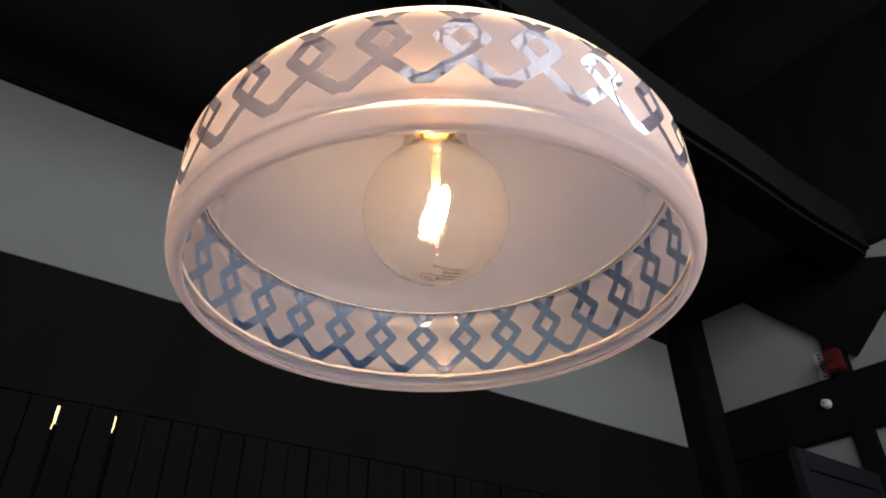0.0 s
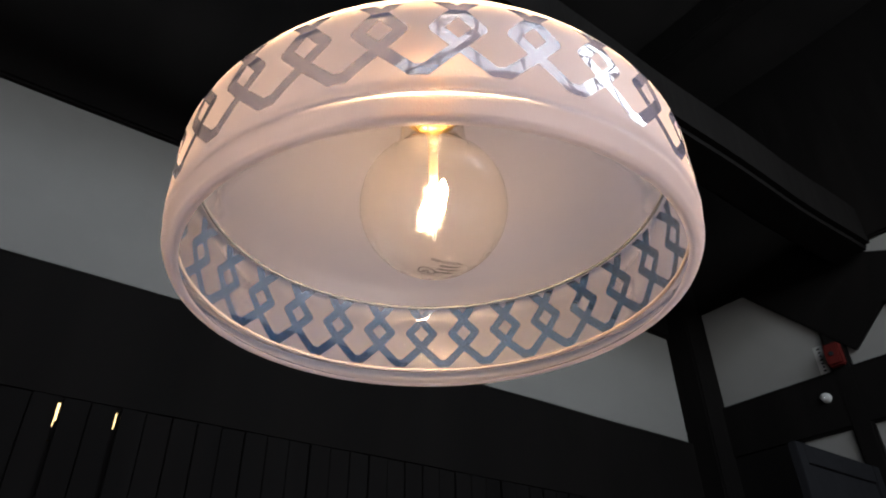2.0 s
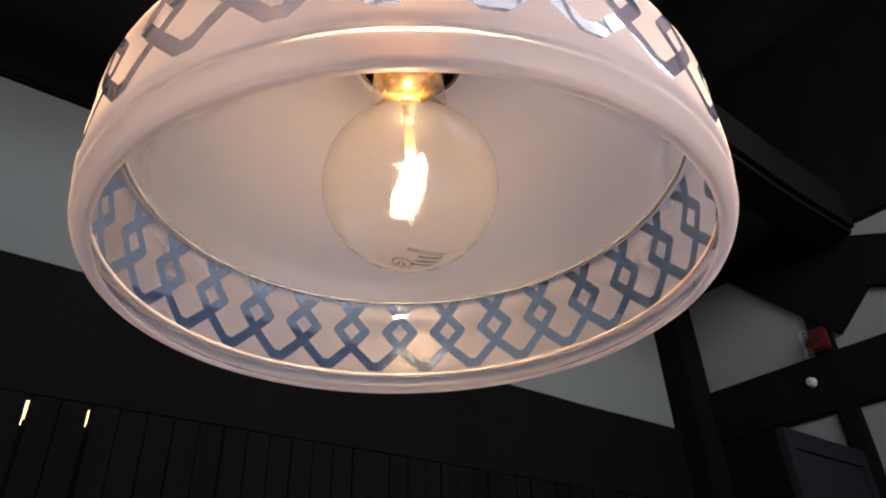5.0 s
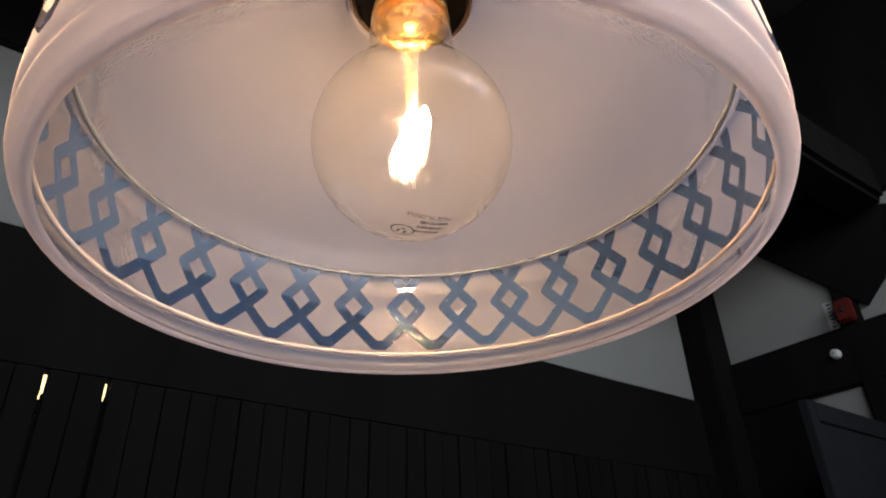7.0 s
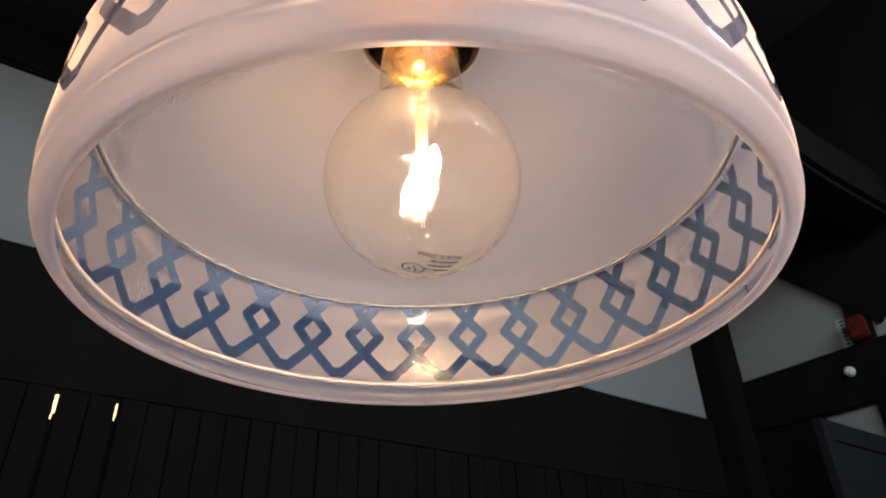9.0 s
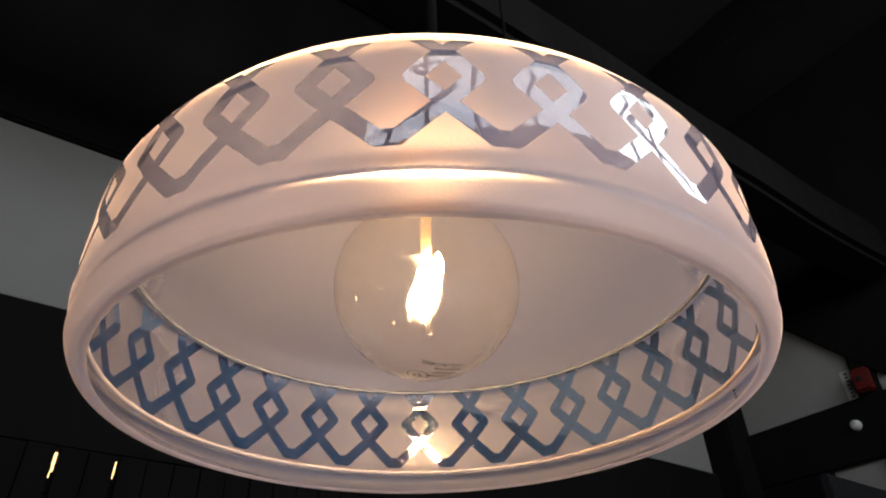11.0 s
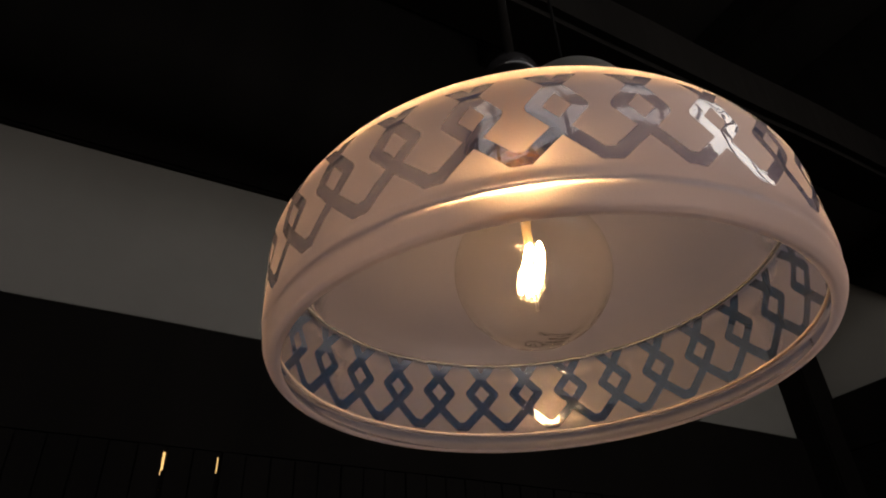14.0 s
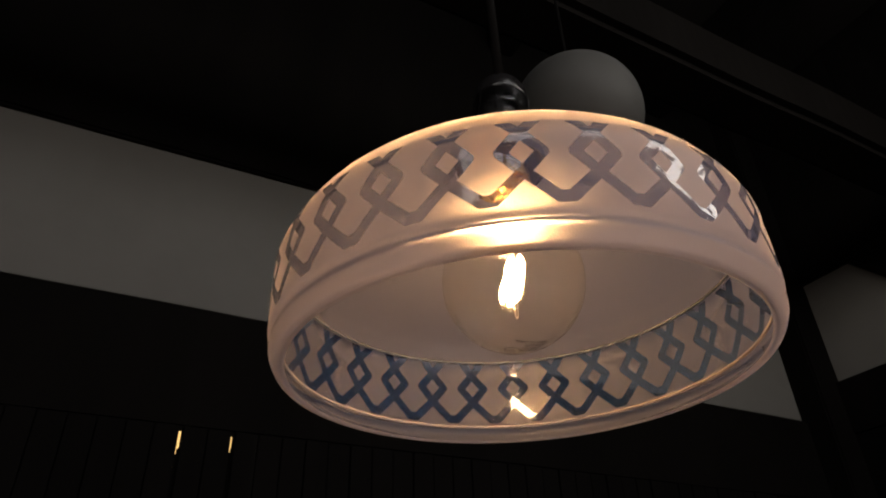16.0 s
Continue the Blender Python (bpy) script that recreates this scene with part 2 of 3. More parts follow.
def box_bm(sx, sy, sz, bevel=0.0, centre=(0, 0, 0), wob=0.0, cuts=0):
    """A box of those sizes round a centre, its edges rounded; wob: uneven, hand-hewn faces."""
    bm = bmesh.new()
    bmesh.ops.create_cube(bm, size=1.0)
    for v in bm.verts:
        v.co = Vector((v.co.x * sx, v.co.y * sy, v.co.z * sz))
    if cuts:
        ax = max(range(3), key=lambda i: (sx, sy, sz)[i])
        es = [e for e in bm.edges if abs((e.verts[0].co - e.verts[1].co)[ax]) > 0.5 * (sx, sy, sz)[ax]]
        bmesh.ops.subdivide_edges(bm, edges=es, cuts=cuts, use_grid_fill=True)
    if bevel:
        bmesh.ops.bevel(bm, geom=[e for e in bm.edges if e.calc_face_angle(0) > 0.5], offset=bevel, segments=2, affect="EDGES", clamp_overlap=True)
    for v in bm.verts:
        if wob:
            n = noise.noise_vector(v.co * 1.7 + Vector((sx * 7, sy * 5, sz * 3)))
            v.co += n * wob
        v.co += Vector(centre)
    return bm


def lathe_bm(profile, steps=96, close=False, uv=None):
    """A body of revolution about z from (radius, height) points."""
    bm = bmesh.new()
    rings = []
    for r, z in profile:
        if r < 1e-6:
            rings.append([bm.verts.new((0, 0, z))])
        else:
            rings.append([bm.verts.new((r * math.cos(2 * math.pi * i / steps), r * math.sin(2 * math.pi * i / steps), z)) for i in range(steps)])
    pairs = list(zip(range(len(rings)), range(1, len(rings))))
    if close:
        pairs.append((len(rings) - 1, 0))
    for a, b in pairs:
        for i in range(steps):
            j = (i + 1) % steps
            A, B = rings[a], rings[b]
            vs = [A[i % len(A)], A[j % len(A)], B[j % len(B)], B[i % len(B)]]
            vs = list(dict.fromkeys(vs))
            if len(vs) > 2:
                bm.faces.new(vs)
    return bm


def smooth_profile(pts, n=8):
    """Catmull-Rom through (radius, height) points."""
    out = []
    for i in range(len(pts) - 1):
        p0, p1, p2, p3 = (Vector(pts[max(0, min(len(pts) - 1, k))]) for k in (i - 1, i, i + 1, i + 2))
        for k in range(n):
            t = k / n
            q = 0.5 * (2 * p1 + (p2 - p0) * t + (2 * p0 - 5 * p1 + 4 * p2 - p3) * t * t + (3 * p1 - p0 - 3 * p2 + p3) * t ** 3)
            out.append((max(q.x, 0.0), q.y))
    out.append(tuple(pts[-1]))
    return out


def tube_bm(points, radius, steps=10):
    bm = bmesh.new()
    pts = [Vector(p) for p in points]
    rings = []
    for i, p in enumerate(pts):
        t = (pts[min(i + 1, len(pts) - 1)] - pts[max(i - 1, 0)]).normalized()
        a = t.orthogonal().normalized() if i == 0 else (rings_a - t * rings_a.dot(t)).normalized()
        rings_a = a
        b = t.cross(a)
        r = radius[i] if isinstance(radius, (list, tuple)) else radius
        rings.append([bm.verts.new(p + r * (math.cos(2 * math.pi * k / steps) * a + math.sin(2 * math.pi * k / steps) * b)) for k in range(steps)])
    for A, B in zip(rings, rings[1:]):
        for k in range(steps):
            bm.faces.new((A[k], A[(k + 1) % steps], B[(k + 1) % steps], B[k]))
    bm.faces.new(rings[0][::-1])
    bm.faces.new(rings[-1])
    return bm


def room_box(name, u0, u1, v0, v1, z0, z1, material, bevel=0.008, wob=0.0, cuts=0):
    """A box in the room's axes, as an object of its own with its origin in its middle."""
    ob = link_bm(name, box_bm(abs(u1 - u0), abs(v1 - v0), abs(z1 - z0), bevel, wob=wob, cuts=cuts), material)
    ob.matrix_world = ROOM @ pose((u0 + u1) / 2, (v0 + v1) / 2, (z0 + z1) / 2)
    return ob


def structure(ob, label, category):
    return tagged(ob, label, category, kind="structure")


# ---------------------------------------------------------------- the room
floor = structure(room_box("floor", -RU, 0.2, -RV, 0.2, -0.1, 0.0, M_FLOOR), "dark wooden board floor of the old house", "floor")
ceiling = structure(room_box("ceiling", -RU - 0.2, 0.2, -RV - 0.2, 0.2, RZ, RZ + 0.08, M_CEIL), "soot-black board ceiling high above the room", "ceiling")

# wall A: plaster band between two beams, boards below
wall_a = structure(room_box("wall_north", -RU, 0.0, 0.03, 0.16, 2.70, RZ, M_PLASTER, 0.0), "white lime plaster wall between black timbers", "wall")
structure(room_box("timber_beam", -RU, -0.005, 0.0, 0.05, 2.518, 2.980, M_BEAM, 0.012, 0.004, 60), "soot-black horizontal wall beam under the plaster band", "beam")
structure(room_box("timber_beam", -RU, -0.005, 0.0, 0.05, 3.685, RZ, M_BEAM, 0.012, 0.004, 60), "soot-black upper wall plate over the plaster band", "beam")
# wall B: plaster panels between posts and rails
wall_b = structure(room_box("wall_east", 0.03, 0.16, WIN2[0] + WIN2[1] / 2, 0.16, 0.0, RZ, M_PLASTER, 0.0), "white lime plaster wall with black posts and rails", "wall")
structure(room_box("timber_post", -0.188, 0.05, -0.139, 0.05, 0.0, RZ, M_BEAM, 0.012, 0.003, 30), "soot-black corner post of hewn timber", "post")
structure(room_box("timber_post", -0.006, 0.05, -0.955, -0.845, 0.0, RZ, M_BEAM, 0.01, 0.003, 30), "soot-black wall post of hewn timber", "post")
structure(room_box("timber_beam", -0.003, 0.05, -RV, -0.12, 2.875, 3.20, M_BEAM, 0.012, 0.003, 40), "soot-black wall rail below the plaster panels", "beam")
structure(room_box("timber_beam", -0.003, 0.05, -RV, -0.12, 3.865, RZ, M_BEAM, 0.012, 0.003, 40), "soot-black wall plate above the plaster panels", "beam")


def brace(s0, z0, s1, z1, width, label):
    """A slanting brace on wall B; the line given is its lower edge."""
    a, b = Vector((s0, z0)), Vector((s1, z1))
    L = (b - a).length
    ang = math.degrees(math.atan2(z1 - z0, s1 - s0))
    ob = link_bm("timber_brace", box_bm(0.05, L, width, 0.006, (0, L / 2, width / 2), 0.003, 12), M_BEAM)
    ob.matrix_world = ROOM @ pose(0.016, s0, z0) @ pose(0, 0, 0, ang, 0, 0)
    return structure(ob, label, "brace")


structure(room_box("board_panel", 0.004, 0.032, -0.56, -0.139, 0.0, 2.876, M_BOARD, 0.002), "dark board panel under the wall rail", "panel")
brace(-1.0, 3.27, -0.36, 3.97, 0.5, "soot-black slanting brace across the plaster panel")
brace(-1.5, 3.35, -0.945, 3.595, 0.3, "soot-black slanting brace beside the wall post")

# the closed sides behind the camera
v0, vw, vz, vh = WIN2
for a, b, z0, z1 in ((-RV, v0 - vw / 2, 0, RZ), (v0 - vw / 2, v0 + vw / 2, 0, vz), (v0 - vw / 2, v0 + vw / 2, vz + vh, RZ)):
    structure(room_box("wall_east", 0.03, 0.16, a, b, z0, z1, M_BOARD, 0.0), "dark boarded wall round the high east window", "wall")
window_b = structure(new("window_2"), "high timber window with small panes, daylight outside", "window")
window_b.matrix_world = ROOM @ pose(0.06, v0, vz + vh / 2)
for k in range(4):
    part("mullion", box_bm(0.05, 0.035, vh, 0.004, (0, -vw / 2 + vw * k / 3, 0)), M_FRAME, window_b)
for k in range(3):
    part("glazing_bar", box_bm(0.045, vw, 0.03, 0.004, (0, 0, -vh / 2 + vh * k / 2)), M_FRAME, window_b)
structure(room_box("wall_west", -RU - 0.12, -RU, -RV, 0.16, 0.0, RZ, M_BOARD, 0.0), "dark boarded wall at the room's far end", "wall")
w0, ww, wz, wh = WIN1
d0, dw, _, dh = FILL_DOOR
for a, b, z0, z1 in ((-RU, w0 - ww / 2, wz, wz + wh), (w0 + ww / 2, 0.16, wz, wz + wh), (-RU, 0.16, wz + wh, RZ), (-RU, 0.16, dh, wz), (-RU, d0 - dw / 2, 0, dh), (d0 + dw / 2, 0.16, 0, dh)):
    structure(room_box("wall_south", a, b, -RV - 0.12, -RV, z0, z1, M_BOARD, 0.0), "dark boarded wall with a window and an added door opening", "wall")
window = structure(new("window_1"), "long row of high timber windows letting daylight in", "window")
window.matrix_world = ROOM @ pose(w0, -RV - 0.02, wz + wh / 2)
for k in range(10):
    part("mullion", box_bm(0.04, 0.05, wh, 0.004, (-ww / 2 + ww * k / 9, 0, 0)), M_FRAME, window)
for k in range(3):
    part("glazing_bar", box_bm(ww, 0.045, 0.035, 0.004, (0, 0, -wh / 2 + wh * k / 2)), M_FRAME, window)

# ---------------------------------------------------------------- the lit pendant lamp
PHASE = radians(3.8)
TOP = 0.0885
OUTER = [(0.1470, -0.0275), (0.1500, -0.0262), (0.1530, -0.0200), (0.1522, -0.0152), (0.1541, -0.0105), (0.1545, 0.0000), (0.1541, 0.0180), (0.1535, 0.0340), (0.1465, 0.0495), (0.1385, 0.0599), (0.1200, 0.0759), (0.0890, 0.1000), (0.0590, 0.1202), (0.0360, 0.1367), (0.0338, 0.1372)]
# the inner line runs straight up to a ledge under the dome
INNER = [(0.1432, -0.0268), (0.1458, -0.0225), (0.1470, -0.0165), (0.1472, -0.0138), (0.1492, -0.0122), (0.1501, -0.0095), (0.1502, 0.0000), (0.1499, 0.0180), (0.1493, 0.0345), (0.1478, 0.0395), (0.1452, 0.0412), (0.1441, 0.0425), (0.1425, 0.0450), (0.1340, 0.0557), (0.1160, 0.0714), (0.0860, 0.0955), (0.0560, 0.1158), (0.0360, 0.1305), (0.0338, 0.1300)]


def glass_shade(parent):
    prof = smooth_profile(OUTER, 6)
    steps = 240
    bm = bmesh.new()
    uvl = bm.loops.layers.uv.new("band")
    inner = smooth_profile(INNER, 6)

    def skin(line, mi, flip):
        rings = [[bm.verts.new((r * math.cos(2 * math.pi * i / steps), r * math.sin(2 * math.pi * i / steps), z)) for i in range(steps)] for r, z in line]
        for (A, la), (B, lb) in zip(zip(rings, line), zip(rings[1:], line[1:])):
            for i in range(steps):
                j = (i + 1) % steps
                f = bm.faces.new((A[i], B[i], B[j], A[j]) if flip else (A[i], A[j], B[j], B[i]))
                f.material_index, f.smooth = mi, True
                for lo in f.loops:
                    k = i if lo.vert in (A[i], B[i]) else i + 1
                    zz = la[1] if lo.vert in (A[i], A[j]) else lb[1]
                    lo[uvl].uv = (k / steps * 28 * PERIOD, zz * 880 + 8.1)
        return rings

    ro, ri = skin(prof, 0, False), skin(inner, 1, True)
    for A, B in ((ri[0], ro[0]), (ro[-1], ri[-1])):
        for i in range(steps):
            j = (i + 1) % steps
            f = bm.faces.new((A[i], A[j], B[j], B[i]))
            f.material_index, f.smooth = 0, True
            for lo in f.loops:
                lo[uvl].uv = (0, -100)
    ob = part("glass_shade", bm, [M_SHADE, M_SHADE_IN], parent, "frosted glass shade with a clear looped ribbon band")
    ob.rotation_euler = (0, 0, PHASE)
    return ob


lamp = tagged(new("pendant_lamp"), "frosted glass pendant lamp with ribbon band, lit clear bulb", "pendant lamp")
lamp.matrix_world = pose(0, 0, LAMP_Z, 0.90, -0.46, 0)  # it hangs a little askew
shade = glass_shade(lamp)
BZ, BR = 0.0368, 0.0473
# socket: dark cup through the shade's neck, chrome collar above
socket = part("lamp_socket", lathe_bm(smooth_profile([(0.0, 0.2200), (0.0090, 0.2195), (0.0155, 0.2165), (0.0205, 0.2080), (0.0222, 0.1980)], 5) + [(0.0218, 0.1970)], 48), M_BLACK, lamp, "glossy black holder cap", True)
part("collar", lathe_bm([(0.0218, 0.1970), (0.0226, 0.1960), (0.0226, 0.1830), (0.0232, 0.1810), (0.0250, 0.1720), (0.0275, 0.1610), (0.0300, 0.1440), (0.0300, 0.1310)], 48), M_CHROME, socket, "polished chrome holder sleeve", True)
part("lining", lathe_bm([(0.0, 0.170), (0.024, 0.170), (0.0295, 0.160), (0.0322, 0.1335), (0.0332, 0.1325), (0.0335, 0.1360), (0.0300, 0.1370)], 48), M_INNER, socket, "dark brown inner holder", True)
socket.matrix_local = pose(0, 0, 0.13) @ pose(0, 0, 0, 0, 4.5, 0) @ pose(0, 0, -0.13)
def glass_ring(name, r, z, thick, material, label):
    line = [(r + thick * math.cos(a), z + thick * math.sin(a)) for a in [2 * math.pi * k / 10 for k in range(10)]]
    return part(name, lathe_bm(line, 180, True), material, lamp, label, True)


glass_ring("moulded_ring", 0.1464, 0.0400, 0.0012, M_BEAD, "pale moulded glass ring inside the shade")
# pale ring on the inner crease: the bulb's highlight put into its colour
glass_ring("rim_highlight_bead", 0.1472, -0.0142, 0.0011, M_RIM, "pale glass bead above the rim, the bulb's highlight put into its colour")
cord = part("cord", tube_bm([(0, 0, 0), (-0.0015, 0, 0.18), (-0.011, 0.003, 1.1), (-0.0075, 0, RZ - LAMP_Z - 0.215)], 0.0040), M_CORD, lamp, "black flex cord", True)
cord.matrix_local = pose(0.0068, 0, 0.2150) @ lamp.matrix_world.to_3x3().inverted().to_4x4()
# bulb
bprof = [(0.0, BZ - BR)]
for k in range(1, 40):
    a = -math.pi / 2 + k * (math.pi * 0.80) / 40
    bprof.append((BR * math.cos(a), BZ + BR * math.sin(a)))
bprof += [(0.0262, BZ + 0.0425), (0.0236, BZ + 0.0500), (0.0220, BZ + 0.0600), (0.0214, BZ + 0.0720), (0.0213, BZ + 0.0900)]
bulb = part("light_bulb", lathe_bm(bprof, 72), M_BULB, lamp, "clear round glass bulb with dust on it", True)
screw = [(0.0, 0.160), (0.009, 0.160)]
for k in range(9):
    screw += [(0.0134, 0.1585 - k * 0.0026), (0.0124, 0.1572 - k * 0.0026)]
screw += [(0.0140, 0.1345), (0.0195, 0.1310), (0.0210, 0.1170), (0.0205, 0.1165), (0.0180, 0.1230), (0.0, 0.1270)]
part("screw_base", lathe_bm(screw, 48), M_BRASS, bulb, "brass screw base", True)
part("glass_stem", lathe_bm([(0.0, 0.055), (0.0028, 0.056), (0.0030, 0.068), (0.0036, 0.092), (0.0060, 0.1050), (0.012, 0.1190)], 24), M_STEM, bulb, "glass stem", True)
# strips far thicker than a real filament: its glare is put into their shape
fil = bmesh.new()
for k in range(4):
    pts, rad = [], []
    for s in range(13):
        t = s / 12
        a = k * math.pi / 2 + 0.5 + 1.1 * t
        r = 0.0022 + 0.0034 * math.sin(math.pi * (0.15 + 0.7 * t))
        pts.append((r * math.cos(a) - 0.009 * (t - 0.5), r * math.sin(a), 0.0560 - 0.034 * t))
        rad.append(0.0026 * math.sqrt(max(0.03, 1 - (2 * t - 1) ** 4)))
    tmp = tube_bm(pts, rad, 10)
    me = bpy.data.meshes.new("tmp")
    tmp.to_mesh(me)
    tmp.free()
    fil.from_mesh(me)
    bpy.data.meshes.remove(me)
part("filament", fil, M_FILAMENT, bulb, "glowing warm filament strips", True)
for s in (-1, 1):
    part("support_wire", tube_bm([(0.002 * s, 0, 0.060), (0.0035 * s, 0.0005, 0.045), (0.0012 * s, 0, 0.018), (0.0006 * s, 0, 0.010)], 0.00035, 6), M_CHROME, bulb, "thin metal wire")

# ---------------------------------------------------------------- the unlit globe behind
globe_lamp = tagged(new("globe_pendant"), "unlit pale opal glass globe lamp on a cord", "pendant lamp")
globe_lamp.matrix_world = pose(0.170, 0.714, 2.787)
gp = [(0.141 * math.cos(a), 0.141 * math.sin(a)) for a in [-math.pi / 2 + k * math.pi * 0.93 / 40 for k in range(41)]]
gp[0] = (0.0, -0.141)
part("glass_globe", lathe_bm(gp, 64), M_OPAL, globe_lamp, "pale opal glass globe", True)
part("cap", lathe_bm([(0.04, 0.132), (0.042, 0.14), (0.036, 0.16), (0.014, 0.185), (0.0, 0.187)], 32), M_BLACK, globe_lamp, "black holder cap", True)
part("cord", tube_bm([(0, 0, 0.183), (0, 0, RZ - 2.787)], 0.004, 8), M_CORD, globe_lamp, "black flex cord", True)

# ---------------------------------------------------------------- fittings on wall B
insulator = tagged(new("porcelain_knob"), "white porcelain knob screwed to the black rail", "knob")
insulator.matrix_world = ROOM @ pose(-0.003, -0.773, 3.062, 0, -90, 0)
part("knob_body", lathe_bm(smooth_profile([(0.0, 0.034), (0.014, 0.033), (0.024, 0.026), (0.022, 0.016), (0.027, 0.008), (0.028, 0.0)], 5), 32), M_PORCELAIN, insulator, "white glazed porcelain", True)
part("screw_head", lathe_bm([(0.0, 0.0365), (0.004, 0.036), (0.0055, 0.0335), (0.0055, 0.030)], 16), M_CHROME, insulator, "", True)

sign = tagged(new("paper_label"), "white paper label with dark print on the plaster", "label")
sign.matrix_world = ROOM @ pose(0.0285, -0.800, 3.29, 0, 0, 0)
part("sheet", box_bm(0.003, 0.055, 0.17, 0.0008), M_PAPER, sign)
for k in range(7):
    part("print_bar", box_bm(0.001, 0.020 - 0.004 * (k % 3), 0.010, 0.0, (-0.0022, -0.002, 0.066 - 0.022 * k)), M_INK, sign, "dark print bar")

red_box = tagged(new("alarm_box"), "red enamelled box standing on the wall rail", "box")
red_box.matrix_world = ROOM @ pose(-0.032, -0.90, 3.268)
part("box_body", box_bm(0.05, 0.085, 0.13, 0.008), M_RED, red_box)
part("box_lid", box_bm(0.012, 0.075, 0.115, 0.004, (-0.029, 0, 0)), M_RED, red_box)
part("push_button", lathe_bm([(0.0, 0.008), (0.012, 0.007), (0.014, 0.0)], 20), M_BLACK, red_box).matrix_local = pose(-0.035, 0, 0, 0, -90, 0)

door_leaf = tagged(new("door_leaf"), "dark grey timber door leaf standing open from the wall", "door")
door_leaf.matrix_world = ROOM @ pose(-0.425, -0.895, 0.0)
for s in (-1, 1):
    part("stile", box_bm(0.07, 0.04, 2.644, 0.003, (s * 0.36, 0, 1.322)), M_GREY, door_leaf)
for z in (0.06, 0.95, 1.80, 2.600):
    part("rail", box_bm(0.65, 0.038, 0.088, 0.003, (0, 0, z)), M_GREY, door_leaf)
for z0, z1 in ((0.104, 0.906), (0.994, 1.756), (1.844, 2.556)):
    part("panel", box_bm(0.65, 0.014, z1 - z0, 0.002, (0, 0, (z0 + z1) / 2)), M_GREY, door_leaf)

# ---------------------------------------------------------------- print on the bulb and on the shade's rim
PRINT_DIR = Vector((0.1237, -0.0643, -0.9902)).normalized()
PRINT_RIGHT = Vector((-0.9001, -0.4274, -0.0847))
PRINT_RIGHT = (PRINT_RIGHT - PRINT_DIR * PRINT_RIGHT.dot(PRINT_DIR)).normalized()
PRINT_UP = PRINT_DIR.cross(PRINT_RIGHT)


def on_bulb(x, y, lift=0.0002):
    """The place on the bulb's glass x, y metres along the print's own axes."""
    d = (PRINT_DIR * BR + PRINT_RIGHT * x + PRINT_UP * y).normalized()
    return Vector((0, 0, BZ)) + d * (BR + lift)


def print_patch(name, quads, label=""):
    bm = bmesh.new()
    for q in quads:
        bm.faces.new([bm.verts.new(on_bulb(*p)) for p in q])
    return part(name, bm, M_INK, bulb, label)


def bar(x, y, w, h):
    return [(x - w / 2, y - h / 2), (x + w / 2, y - h / 2), (x + w / 2, y + h / 2), (x - w / 2, y + h / 2)]


txt = bpy.data.curves.new("print_text", "FONT")
txt.body, txt.size, txt.align_x = "MADE IN CHINA", 0.0030, "CENTER"
tob = new("print_text", txt)
tme = bpy.data.meshes.new_from_object(tob.evaluated_get(bpy.context.evaluated_depsgraph_get()))
bpy.data.objects.remove(tob)
for v in tme.vertices:
    v.co = on_bulb(v.co.x + 0.0000, v.co.y * 1.35 + (-0.0052))
tme.materials.append(M_INK)
tpo = new("print_text", tme)
tpo.parent = bulb
tpo["label"] = "small dark lettering on the glass"
ring = []
for k in range(36):
    a, c = 2 * math.pi * k / 36, 2 * math.pi * (k + 1) / 36
    ring.append([(0.0083 + r * 1.25 * math.cos(w), 0.0089 + r * math.sin(w)) for r, w in ((0.0041, a), (0.0046, a), (0.0046, c), (0.0041, c))])
print_patch("print_mark", ring + [bar(0.0083 - 0.0016, 0.0089 + 0.0010, 0.0012, 0.0022), bar(0.0083 + 0.0016, 0.0089 + 0.0010, 0.0012, 0.0022), bar(0.0083, 0.0089 - 0.0014, 0.0016, 0.0009)], "round printed mark")
rng = random.Random(3)
for row in range(3):
    x = -0.0110 + 0.001 * row
    quads = []
    while x < 0.0025:
        w = rng.uniform(0.0005, 0.0010)
        quads.append(bar(0.0000 + x + 0.001, (-0.0049) + 0.0036 * (row + 1) + 0.001, w, rng.uniform(0.0012, 0.0020)))
        x += w + rng.uniform(0.0003, 0.0006)
    print_patch("print_line", quads, "line of small dark print")

for az, zz, n in ((-8.1, -0.0215, 3), (5.7, -0.0200, 4)):
    for k in range(n):
        bm = box_bm(0.0004, 0.0016 + 0.0006 * (k % 2), 0.0008, 0.0, (0, 0, 0.0018 * (k - n / 2)))
        m = part("maker_mark", bm, M_INK, lamp, "tiny dark mark near the rim")
        m.matrix_local = pose(0, 0, 0, 0, 0, az) @ pose(0.1488, 0, zz)

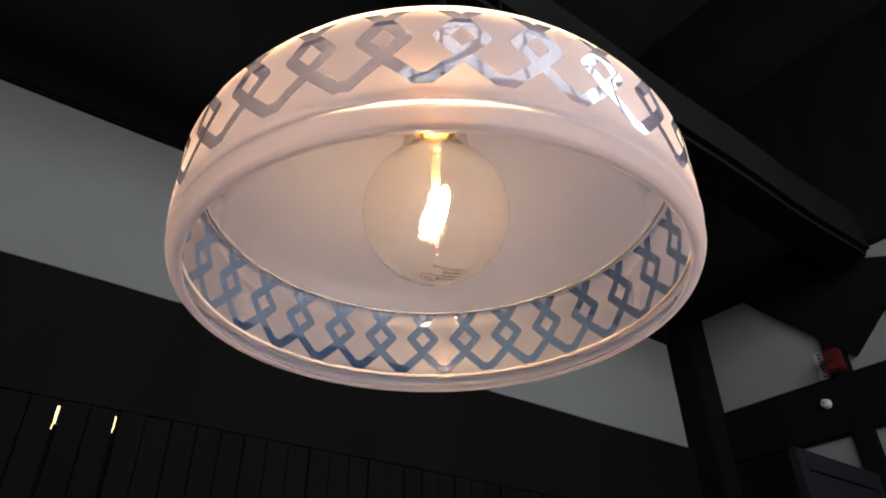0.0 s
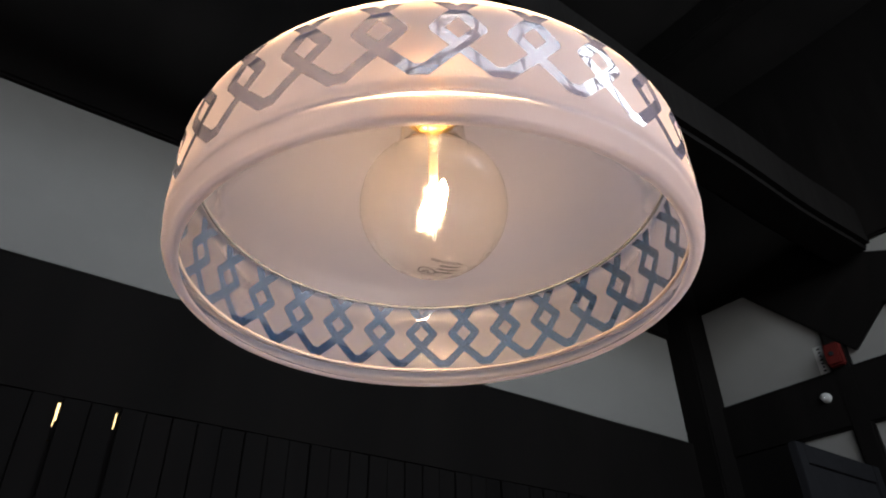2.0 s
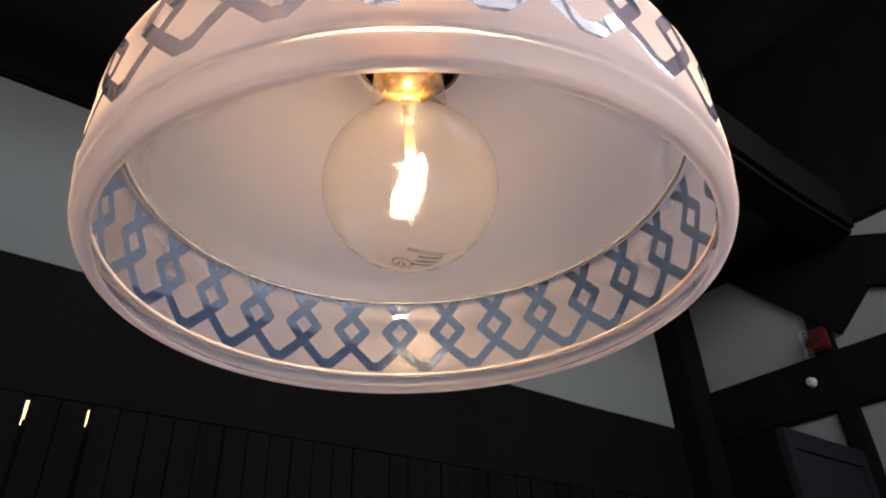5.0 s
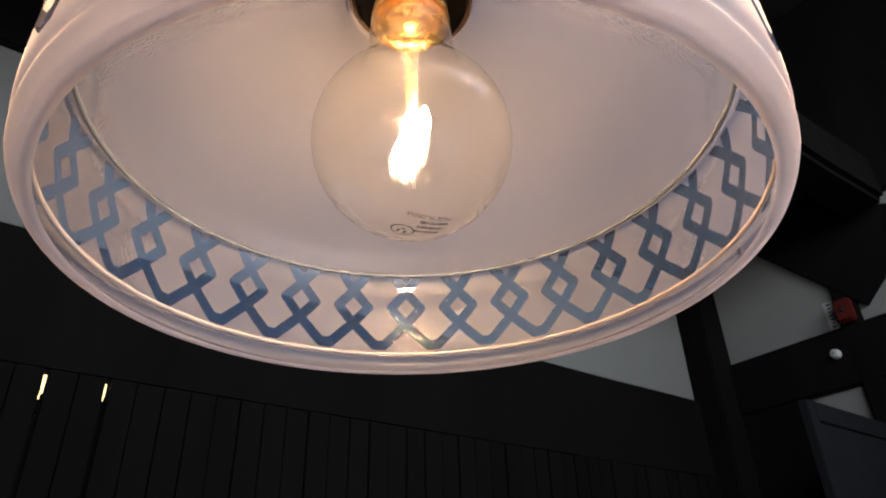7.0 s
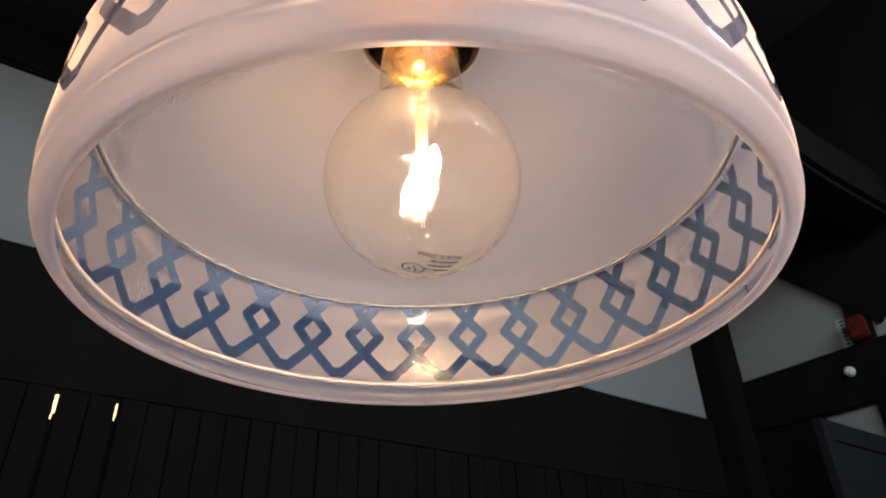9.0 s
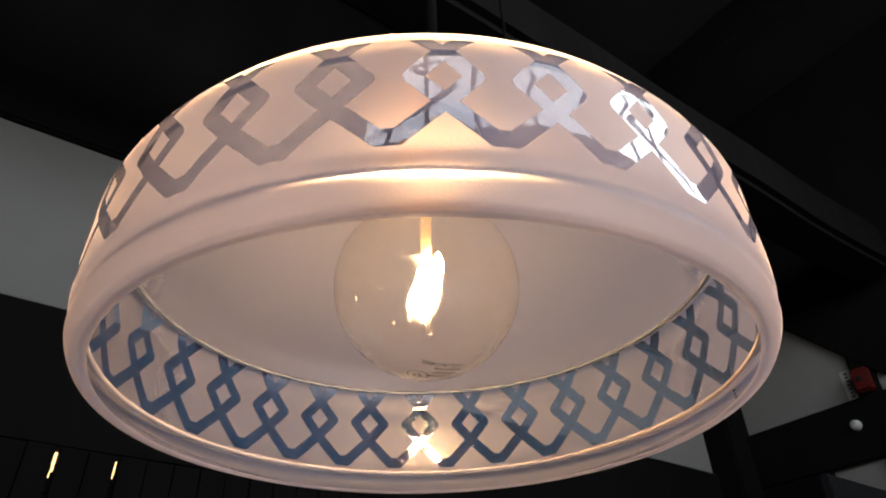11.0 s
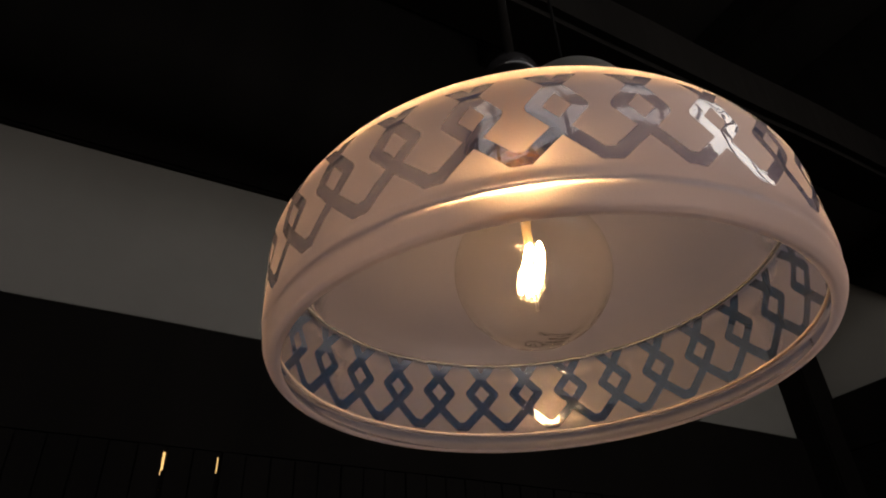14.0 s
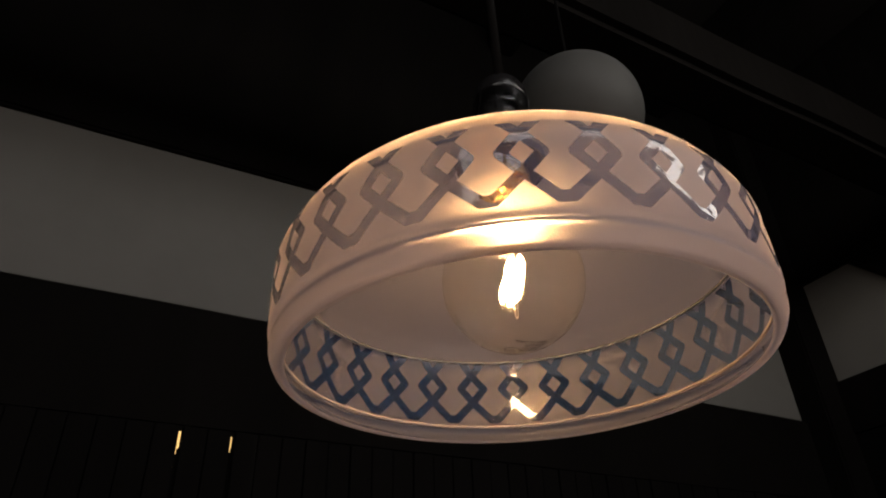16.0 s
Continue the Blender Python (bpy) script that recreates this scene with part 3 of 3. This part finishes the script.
# ---------------------------------------------------------------- ceiling timbers
for k in range(6):
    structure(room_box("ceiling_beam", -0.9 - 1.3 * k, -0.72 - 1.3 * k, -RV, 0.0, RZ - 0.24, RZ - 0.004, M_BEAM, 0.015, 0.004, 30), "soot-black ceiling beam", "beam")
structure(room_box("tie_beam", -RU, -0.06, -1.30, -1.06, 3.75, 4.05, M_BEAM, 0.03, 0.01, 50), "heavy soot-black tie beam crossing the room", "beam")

# ---------------------------------------------------------------- boards of wall A, two gaps letting light through
backdrop = structure(room_box("backdrop", -4.4, -2.8, 1.2, 1.22, 2.2, 4.6, emitter("hazy_outdoor_light", (1.0, 0.70, 0.30), 2.1), 0.0), "bright hazy daylight outside the boarded wall", "backdrop")
board_wall = structure(new("wall_boards"), "dark vertical board wall with two narrow bright gaps", "wall")
board_wall.matrix_world = ROOM
STEP, GAP_A, GAP_B = 0.08725, -3.622, -3.448
for a, b, z0, z1 in ((-RU, GAP_A - 0.006, 0, 2.70), (GAP_A + 0.006, GAP_B - 0.0055, 0, 2.70), (GAP_B + 0.0055, 0.0, 0, 2.70),
                     (GAP_A - 0.006, GAP_A + 0.006, 0, 2.385), (GAP_A - 0.006, GAP_A + 0.006, 2.390, 2.433), (GAP_A + 0.0005, GAP_A + 0.006, 2.433, 2.452), (GAP_A - 0.006, GAP_A - 0.003, 2.452, 2.470), (GAP_B - 0.0055, GAP_B + 0.0055, 0, 2.456), (GAP_B + 0.0035, GAP_B + 0.0055, 2.456, 2.470)):
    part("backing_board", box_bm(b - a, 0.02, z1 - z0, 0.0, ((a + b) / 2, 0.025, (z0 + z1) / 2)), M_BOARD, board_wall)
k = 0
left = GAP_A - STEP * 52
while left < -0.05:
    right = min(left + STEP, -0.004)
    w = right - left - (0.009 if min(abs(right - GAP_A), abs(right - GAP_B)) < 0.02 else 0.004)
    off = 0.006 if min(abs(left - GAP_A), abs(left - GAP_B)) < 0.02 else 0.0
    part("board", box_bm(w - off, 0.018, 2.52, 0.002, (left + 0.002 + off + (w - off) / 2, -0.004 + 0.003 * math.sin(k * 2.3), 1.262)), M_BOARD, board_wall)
    left, k = left + STEP, k + 1
